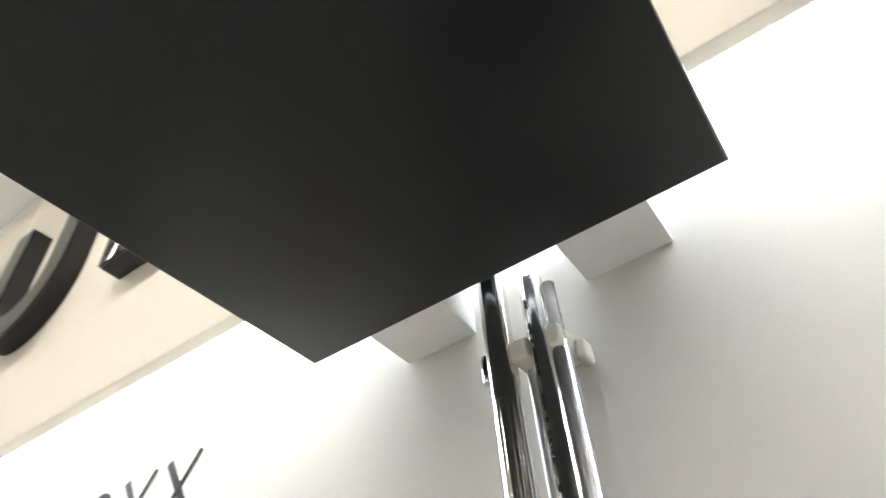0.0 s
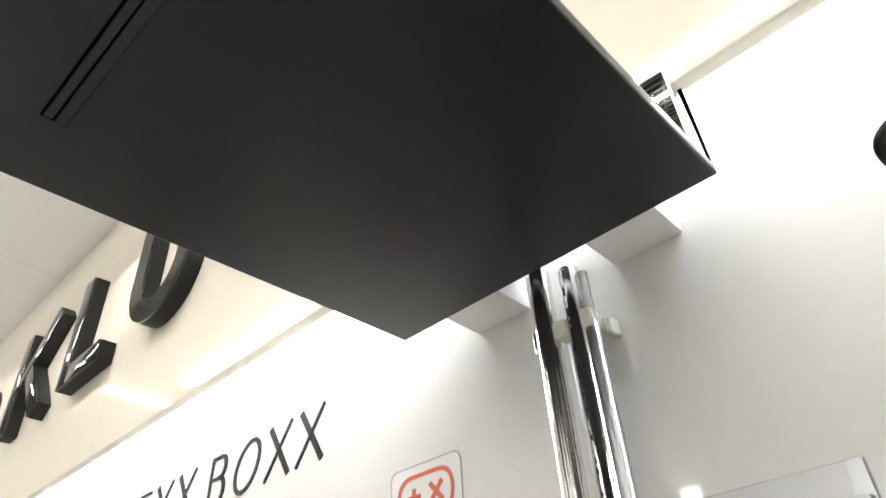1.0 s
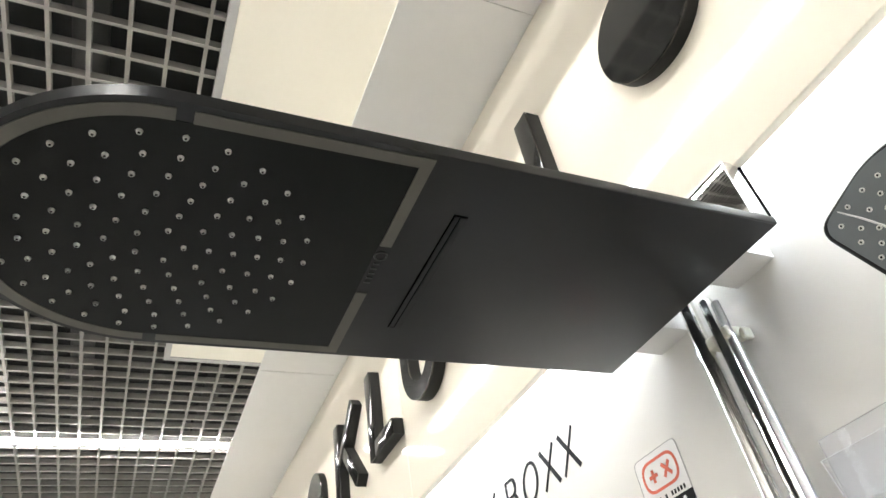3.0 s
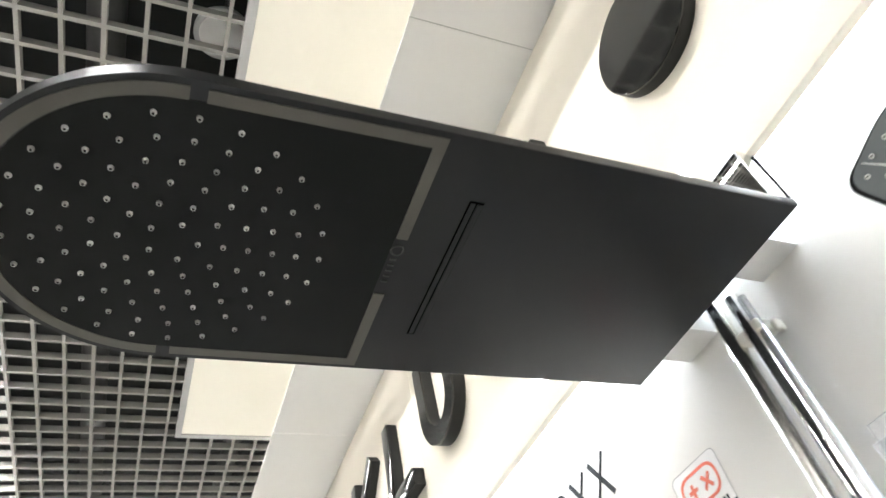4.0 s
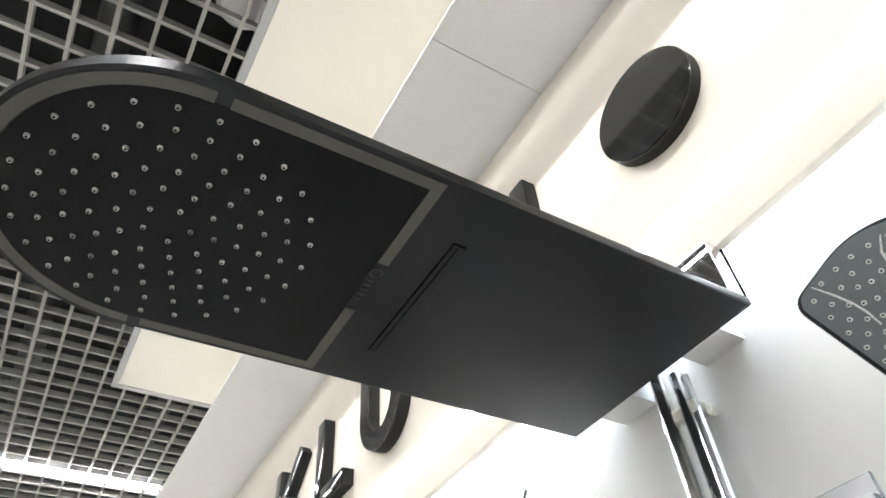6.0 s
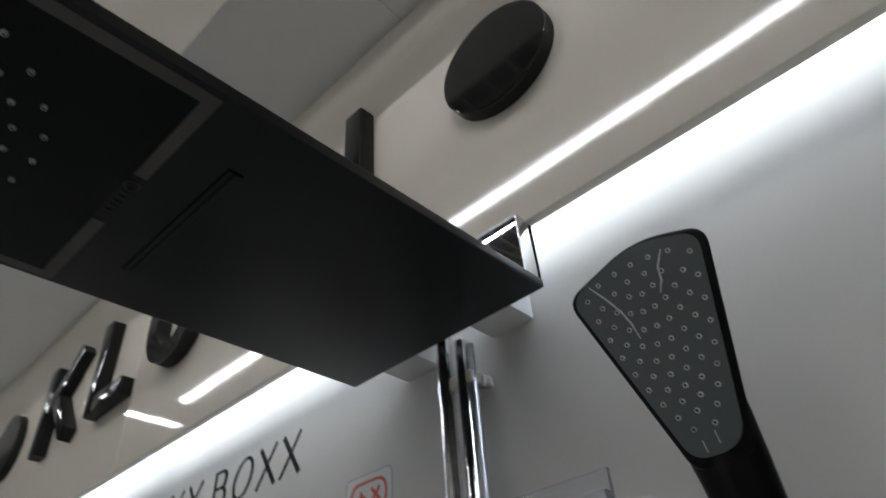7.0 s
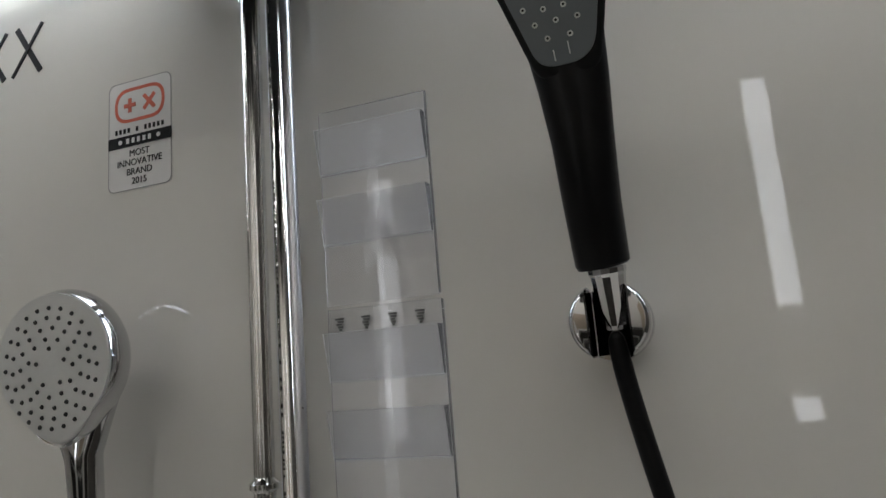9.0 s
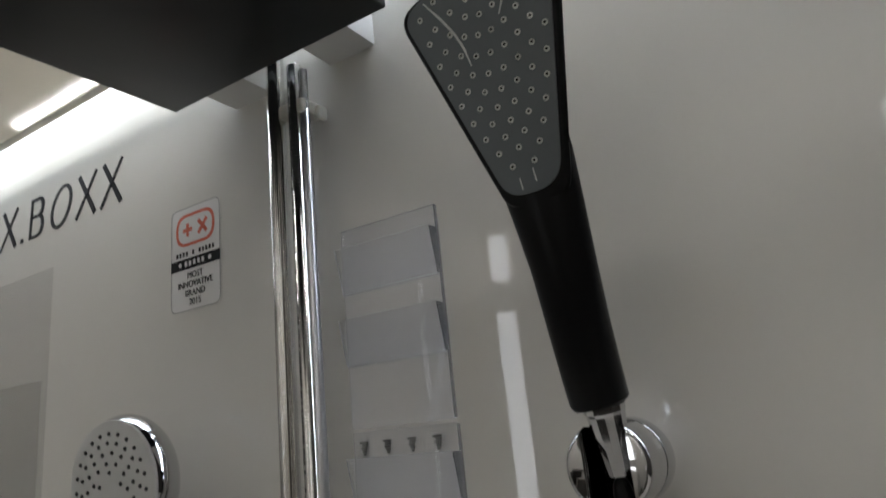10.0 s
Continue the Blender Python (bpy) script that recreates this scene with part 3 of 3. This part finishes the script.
# ---- shower rails ----
def shower_rail(x, r, top, x2, r2, printed):
    y = 0.3215
    rail = thing("shower_rail", "chrome shower rail with printed film and a slim chrome tube" if printed else "fluted chrome shower rail with a turned lower end", "shower rail", "chrome shower rails on the wall", at=pose(x, y, 0))
    lower = 0.75
    z0 = lower if printed else 1.621
    if printed:
        part("tube", lathe([(r, z0), (r, top - 0.001), (r * 0.93, top)], 40), M_OLDCHROME, rail)
    else:
        flutes, ring = 18, []
        for k in range(flutes * 4):
            a = 2 * math.pi * k / (flutes * 4)
            q = r * (1 - 0.045 * (0.5 + 0.5 * math.cos(flutes * a)))
            ring.append((q * math.cos(a), q * math.sin(a)))
        part("tube", slab(ring, z0, 2.03), M_OLDCHROME, rail, "fluted chrome tube")
        part("upper_tube", lathe([(r, 2.0302), (r, top)], 40), M_OLDCHROME, rail)
        part("collar", lathe([(r, 1.6205), (r * 1.10, 1.619), (r * 1.45, 1.616), (r * 1.45, 1.612), (r * 1.08, 1.609), (r * 1.0, 1.603), (r * 1.15, 1.596), (r * 1.2, 1.588), (r * 0.95, 1.575), (r * 0.85, 1.56)], 32), M_OLDCHROME, rail, "turned collar")
        part("lower_tube", lathe([(r * 0.85, lower), (r * 0.85, 1.5598)], 24), M_OLDCHROME, rail)
        part("knob", lathe([(0.0030, -0.009), (0.0036, -0.008), (0.0036, 0.008), (0.0030, 0.009)], 16), M_CHROME, rail, at=pose(-r - 0.0030, 0.004, 2.058))
    # slim tube beside it, held by an ivory clip
    dx, dy = x2 - x, 0.011 if not printed else 0.002
    part("slim_tube", lathe([(r2, lower + 0.02), (r2, 2.054)], 28), M_SATIN, rail, "slim bright chrome tube", at=pose(dx, dy, 0))
    if printed:
        part("sleeve", lathe([(r2 * 0.85, 2.0542), (r2 * 0.85, 2.096)], 24), M_SLEEVE, rail, "hazy plastic sleeve", at=pose(dx, dy, 0)).visible_shadow = False
    w = r2 + 0.0018
    part("clip", box(dx - w, dx + (w - 0.003 if printed else w), dy - r2 - 0.0022 if printed else -0.0050, W - y - 0.0006, 2.0505, 2.0645, 0.0025, seg=3), M_WHITEPL, rail, "ivory plastic clip")
    if printed:
        part("clip_foot", box(dx + w - 0.0028, dx + w + 0.0038, 0.010, W - y - 0.0006, 2.0465, 2.0600, 0.003, seg=3), M_WHITEPL, rail, "ivory plastic clip foot")
    else:
        part("clip_foot", box(dx - 0.002, dx + w + 0.002, 0.010, W - y - 0.0006, 2.0365, 2.0503, 0.002, seg=3), M_WHITEPL, rail, "ivory plastic clip foot")
    part("clip", box(-0.005, 0.005, r - 0.001, W - y - 0.0006, lower + 0.1, lower + 0.12, 0.003, seg=3), M_WHITEPL, rail, "ivory plastic clip")
    if printed:
        z = 2.085
        a = radians(252)
        while z > 1.5:
            h = random.uniform(0.0016, 0.0034)
            part("print_bar", box(-0.0008, 0.0008, -0.00025, 0.00025, -h / 2, h / 2), M_INK, rail, smooth=False, at=pose((r + 0.0001) * math.cos(a), (r + 0.0001) * math.sin(a), z - h / 2, 0, random.uniform(-9, 9), math.degrees(a) - 90))
            z -= h + random.choice((0.0012, 0.0012, 0.0016, 0.004, 0.011))


shower_rail(-0.0130, 0.0086, 2.20, 0.0000, 0.0036, False)
shower_rail(0.0130, 0.0074, 2.103, 0.0228, 0.0046, True)


# ---- award label ----
def award_label():
    xa, xb, za, zb = -0.2065, -0.1255, 1.900, 2.0165
    cx, w = (xa + xb) / 2, xb - xa
    lab = thing("award_label", "small white award label with red emblem and black band", "label", at=pose(cx, W, 1.9555))
    rr = rounded([(-w / 2, -0.0585, 0.009), (w / 2, -0.0585, 0.009), (w / 2, 0.0585, 0.009), (-w / 2, 0.0585, 0.009)])
    part("film", upright(slab([(x, y) for x, y in rr], 0.0002, 0.0007)), M_LABEL, lab)
    part("outline", upright(ring_slab(rr, [(x * 0.978, y * 0.985) for x, y in rr], 0.0007, 0.0010)), M_LABELEDGE, lab)
    pill = rounded([(-0.032, 0.0135, 0.018), (0.032, 0.0135, 0.018), (0.032, 0.0505, 0.018), (-0.032, 0.0505, 0.018)], 12)
    mid = Vector((0, 0.032))
    inner = [Vector(((p.x) * 0.895, mid.y + (p.y - mid.y) * 0.82)) for p in pill]
    part("emblem_ring", upright(ring_slab(pill, inner, 0.0007, 0.0011)), M_RED, lab, "orange red ring")
    for name, c, segs in (("emblem_plus", -0.0125, ((0, 1), (1, 0))), ("emblem_cross", 0.0125, ((0.72, 0.8), (0.72, -0.8)))):
        bm = bmesh.new()
        for i, (a, b) in enumerate(segs):
            q = 0.0075 if name.endswith("plus") else 0.0095
            stroke((c - a * q, 0.032 - b * q), (c + a * q, 0.032 + b * q), 0.0042, 0.0011 + 0.0002 * i, bm)
        part(name, bm, M_RED, lab, "orange red mark", smooth=False)
    for k in range(12):
        if k not in (4, 6):
            part("word_bar", box(-0.0315 + k * 0.0054, -0.0285 + k * 0.0054, -0.0011, -0.0007, 0.0025, 0.0075), M_INK, lab, smooth=False)
    part("black_band", box(-w / 2, w / 2, -0.0011, -0.0007, -0.0125, -0.0005), M_INK, lab, "black band", smooth=False)
    for s in (-1, 1):
        part("dot", upright(lathe([(0.0024, 0.0011), (0.0024, 0.0015)], 16)), M_LABEL, lab, at=pose(s * 0.0245, 0, -0.0065))
    for k in range(5):
        part("name_bar", box(-0.0165 + k * 0.007, -0.0130 + k * 0.007, -0.0015, -0.0011, -0.0092, -0.0038), M_LABEL, lab, smooth=False)
    for k, words in enumerate(("MOST", "INNOVATIVE", "BRAND", "2015")):
        me = text_mesh(words, 0.0098)
        me.materials.append(M_INK)
        shared("text_line", me, lab, pose(0, -0.0009, -0.0232 - k * 0.0098, 90, 0, 0))


award_label()


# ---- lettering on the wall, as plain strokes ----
def wall_lettering():
    let = thing("wall_lettering", "thin black vinyl strokes in a row on the white wall", "lettering", at=pose(0, W, 2.0570))
    H, THIN, THICK, LEAN = 0.0580, 0.0040, 0.0070, 0.04

    def slant(x, z):
        return (x + LEAN * z, z)

    def bar(a, b, w=THIN, k=0):
        part("stroke", stroke(slant(*a), slant(*b), w, 0.0009 + 0.0003 * k), M_INK, let, smooth=False)

    def cross(x):
        """x: the right foot of the thick stroke."""
        bar((x - 0.0405, H), (x, 0), THICK)
        bar((x - 0.0425, 0), (x - 0.0010, H), THIN, 1)

    def bow(x, z0, z1, w, k):
        """A half ring open to the left, thickest at its belly."""
        out, inn = [], []
        for i in range(17):
            a = math.pi * (i / 16 - 0.5)
            c, q = math.cos(a), math.sin(a)
            m, h = (z0 + z1) / 2, (z1 - z0) / 2
            out.append(slant(x + w * max(c, 0) ** 0.7, m + h * q))
            inn.append(slant(x + (w - 0.0058) * max(c, 0) ** 0.7, m + (h - THIN) * q))
        rows = upright(slab([*out, *inn[::-1]], 0.0001, 0.0009 + 0.0003 * k))
        part("stroke", rows, M_INK, let, smooth=False)

    def ring(x, w):
        turn = [2 * math.pi * k / 40 for k in range(40)]
        out = [slant(x + w / 2 * math.cos(a) + 0.006 * math.sin(a), H / 2 + (H / 2 + 0.001) * math.sin(a)) for a in turn]
        inn = [slant(x + (w / 2 - 0.0062) * math.cos(a) + 0.0055 * math.sin(a), H / 2 + (H / 2 - THIN) * math.sin(a)) for a in turn]
        part("stroke", upright(ring_slab(out, inn, 0.0001, 0.0009)), M_INK, let, smooth=False)

    cross(-0.3065)
    cross(-0.3622)
    ring(-0.4430, 0.0490)
    bar((-0.5195, 0), (-0.5195, H), 0.0056)
    for h in (0.002, 0.031, H - 0.002):
        bar((-0.5195, h), (-0.5020, h), THIN, 1)
    bow(-0.5030, 0.0, 0.033, 0.0175, 2)
    bow(-0.5030, 0.029, H, 0.0160, 3)
    bar((-0.5410, 0), (-0.5410, 0.0062), 0.0062)
    cross(-0.5585)
    cross(-0.6145)
    for x in (-0.7020, -0.7460, -0.7920):
        bar((x, 0), (x, H), 0.0056)
    for x, hs in ((-0.7020, (0.002, 0.030, H - 0.002)), (-0.7460, (0.002,)), (-0.7920, (0.030, H - 0.002))):
        for h in hs:
            bar((x, h), (x + 0.030, h), THIN, 1)


wall_lettering()


# ---- raised sign shapes on the fascia ----
def sign_shape(shape, label, x, z, face_material=M_SIGNFACE):
    ob = thing("sign_shape", label, "sign", "raised black shapes on the fascia", at=pose(x, FRONT - 0.0002, z))
    for body, face in shape:
        block = part("block", body, M_SIGNEDGE, ob, "worn dull black sides")
        part("face", face, face_material, block, "worn gloss black face")


def extruded(points, bevel=0.0012):
    return upright(slab(points, 0.0, 0.0235, bevel, 2)), upright(slab(inset(points, 0.0003), 0.0237, 0.027, bevel, 2))


def beam(a, b, w):
    a, b = Vector(a), Vector(b)
    d = (b - a).normalized() * w / 2
    n = Vector((-d.y, d.x))
    return extruded([a - n, b - n, b + n, a + n])


def trough(w, h, t):
    return trough_body(w, h, t, 0.0, 0.0235), trough_body(w, h, t, 0.0237, 0.027)


def trough_body(w, h, t, d0, d1):
    out, inn = [(-w / 2, h)], [(-w / 2 + t, h)]
    for k in range(25):
        a = math.pi + math.pi * k / 24
        out.append((w / 2 * math.cos(a), w / 2 * 1.05 + w / 2 * 1.05 * math.sin(a)))
        inn.append(((w / 2 - t) * math.cos(a), w / 2 * 1.05 + (w / 2 * 1.05 - t) * math.sin(a)))
    out.append((w / 2, h))
    inn.append((w / 2 - t, h))
    bm = bmesh.new()
    rows = [[bm.verts.new((x, -d, z)) for x, z in line] for line in (out, inn) for d in (d0, d1)]
    n = len(out)
    for a, b in ((0, 1), (1, 3), (3, 2), (2, 0)):
        for k in range(n - 1):
            bm.faces.new((rows[a][k], rows[a][k + 1], rows[b][k + 1], rows[b][k]))
    for k in (0, n - 1):
        bm.faces.new((rows[0][k], rows[1][k], rows[3][k], rows[2][k]))
    return bm


def disc(r):
    return upright(lathe([(r, 0.0), (r, 0.0150), (r - 0.0008, 0.0158)], 64)), upright(lathe([(r - 0.0008, 0.0160), (r, 0.0167), (r, 0.0182), (r - 0.0015, 0.0196)], 64))


def loop():
    out = rounded([(0.036, 0.0, 0.001), (0.17, 0.0, 0.09), (0.17, 0.21, 0.09), (0.036, 0.21, 0.001)])
    inn = rounded([(0.037, T, 0.001), (0.134, T, 0.06), (0.134, 0.21 - T, 0.06), (0.037, 0.21 - T, 0.001)])
    return upright(ring_slab(out, inn, 0.0, 0.0235)), upright(ring_slab(out, inn, 0.0237, 0.027))


SB, ST = 2.325, 2.535
T = 0.036
sign_shape([disc(0.0815)], "glossy black round disc raised on the cream fascia", -1.45, 2.431, M_SIGN)
sign_shape([beam((0.018, 0), (0.018, 0.21), T), beam((0.04, 0.095), (0.165, 0.208), T * 0.9), beam((0.075, 0.115), (0.172, 0.004), T * 0.9)], "glossy black bars set at angles on the cream fascia", -1.205, SB)
sign_shape([beam((0.018, 0), (0.018, 0.21), T), beam((0.036, 0.018), (0.15, 0.018), T)], "glossy black angle of two bars on the cream fascia", -0.930, SB)
sign_shape([trough(0.172, 0.21, T)], "glossy black rounded trough shape on the cream fascia", -0.612, SB - 0.003)
sign_shape([beam((0.018, 0), (0.018, 0.21), T), loop()], "glossy black rounded loop shape on the cream fascia", -0.425, SB)
sign_shape([beam((0.018, 0), (0.018, 0.21), T)], "glossy black upright bar raised on the cream fascia", -0.128, SB)
sign_shape([disc(0.0815)], "glossy black round disc raised on the cream fascia", 0.147, 2.431, M_SIGN)


# ---- clear leaflet holders ----
def leaflet_holder(x0, x1, z0, z1, marks):
    h = thing("leaflet_holder", "clear acrylic leaflet holder with empty pockets on the wall", "leaflet holder", "clear holders on the wall", at=pose(x0, W, z0))
    w, ht = x1 - x0, z1 - z0
    def sheet(name, bm, material=M_CLEAR):
        part(name, bm, material, h).visible_shadow = False
    sheet("back_sheet", box(0, w, -0.0022, -0.0004, 0, ht, 0.0004))
    sheet("right_edge", box(w + 0.0002, w + 0.0014, -0.0040, -0.0004, 0.001, ht - 0.001, 0.0003), M_EDGE)
    for b, tall in ((0.0530, 0.0400), (0.1160, 0.0405)):
        bm = bmesh.new()
        box(0.001, w - 0.001, -0.0008, 0.0008, 0, tall, bm=bm)
        bmesh.ops.transform(bm, matrix=Matrix.Translation((0, -0.0048, b)) @ Matrix.Rotation(radians(12), 4, "X"), verts=bm.verts)
        sheet("pocket_front", bm, M_POCKET)
        sheet("pocket_base", box(0.001, w - 0.001, -0.0046, -0.0024, b - 0.0012, b + 0.0004, 0.0002), M_POCKET)
        for s in (w - 0.0012,):
            wedge = [(0.0024, b), (0.0040, b), (0.0108, b + tall * 0.97), (0.0024, b + tall * 0.97)]
            bm = bmesh.new()
            a = [bm.verts.new((s - 0.0006, -p, q)) for p, q in wedge]
            c = [bm.verts.new((s + 0.0006, -p, q)) for p, q in wedge]
            bm.faces.new(a), bm.faces.new(c[::-1])
            for i in range(4):
                bm.faces.new((a[i], a[(i + 1) % 4], c[(i + 1) % 4], c[i]))
            sheet("pocket_side", bm, M_EDGE)
    if marks:
        for k in range(4):
            for j, (xa, xb) in enumerate(((0.0035, 0.0060), (0.0025, 0.0072), (0.0010, 0.0064), (0.0022, 0.0080), (0.0, 0.0085))):
                part("print_bar", box(0.0075 + k * 0.0245 + xa, 0.0075 + k * 0.0245 + xb, -0.0030, -0.0025, ht - 0.0185 + j * 0.0023, ht - 0.0168 + j * 0.0023), M_FADED, h, smooth=False)


leaflet_holder(0.0405, 0.1435, 1.7555, 1.9310, False)
leaflet_holder(0.0405, 0.1450, 1.5765, 1.7525, True)
leaflet_holder(0.0405, 0.1450, 1.3965, 1.5725, False)


# ---- dark framed panel at the far end of the wall lettering ----
def framed_panel():
    p = thing("framed_panel", "small black framed panel with grey face fixed to the wall", "panel", at=pose(-0.885, W, 1.95))
    part("frame", ring_panel(), M_BLACKPLASTIC, p)
    part("face", box(-0.145, 0.145, -0.050, -0.040, -0.13, 0.13, 0.001), M_GREYFACE, p)
    part("back", box(-0.12, 0.12, -0.0398, -0.0005, -0.11, 0.11, 0.001), M_BLACKPLASTIC, p)


def ring_panel():
    o = [(-0.165, -0.15), (0.165, -0.15), (0.165, 0.15), (-0.165, 0.15)]
    return upright(ring_slab(o, [(x * 0.88, y * 0.87) for x, y in o], 0.038, 0.062))


framed_panel()


# ---- small price label low on the wall ----
def price_label():
    p = thing("price_label", "small white price label with grey print on the wall", "label", at=pose(-0.430, W, 1.616))
    part("card", box(-0.034, 0.034, -0.0014, -0.0003, -0.024, 0.024, 0.0002), M_LABEL, p, smooth=False)
    for z, xa, xb in ((0.0150, -0.026, 0.010), (0.0090, -0.026, 0.004), (-0.002, -0.026, 0.024), (-0.010, -0.026, 0.018)):
        part("print_bar", box(xa, xb, -0.0018, -0.0014, z - 0.0015, z + 0.0015), M_INK, p, smooth=False)


price_label()


# ---- thin dark see-through sheets that darken the wall under the lettering ----
def dark_sheet(x0, x1, z0, z1, depth):
    p = thing("dark_sheet", "thin dark see-through sheet that darkens part of the white wall", "sheet", "smoky sheets on the wall", at=pose(x1, W, z0))
    part("film", box(x0 - x1, 0, -depth - 0.0006, -depth, 0, z1 - z0, 0.0002), M_DARKFILM, p, smooth=False).visible_shadow = False
    for z in (0.02, z1 - z0 - 0.02):
        part("stud", lathe([(0.0035, -0.0001), (0.0035, -depth - 0.0009), (0.0025, -depth - 0.0014)], 12, "Y"), M_CLEAR, p, at=pose(x0 - x1 + 0.02, 0, z))


dark_sheet(-0.86, -0.4525, 1.30, 2.004, 0.0008)
dark_sheet(-0.84, -0.4640, 1.30, 1.858, 0.0024)
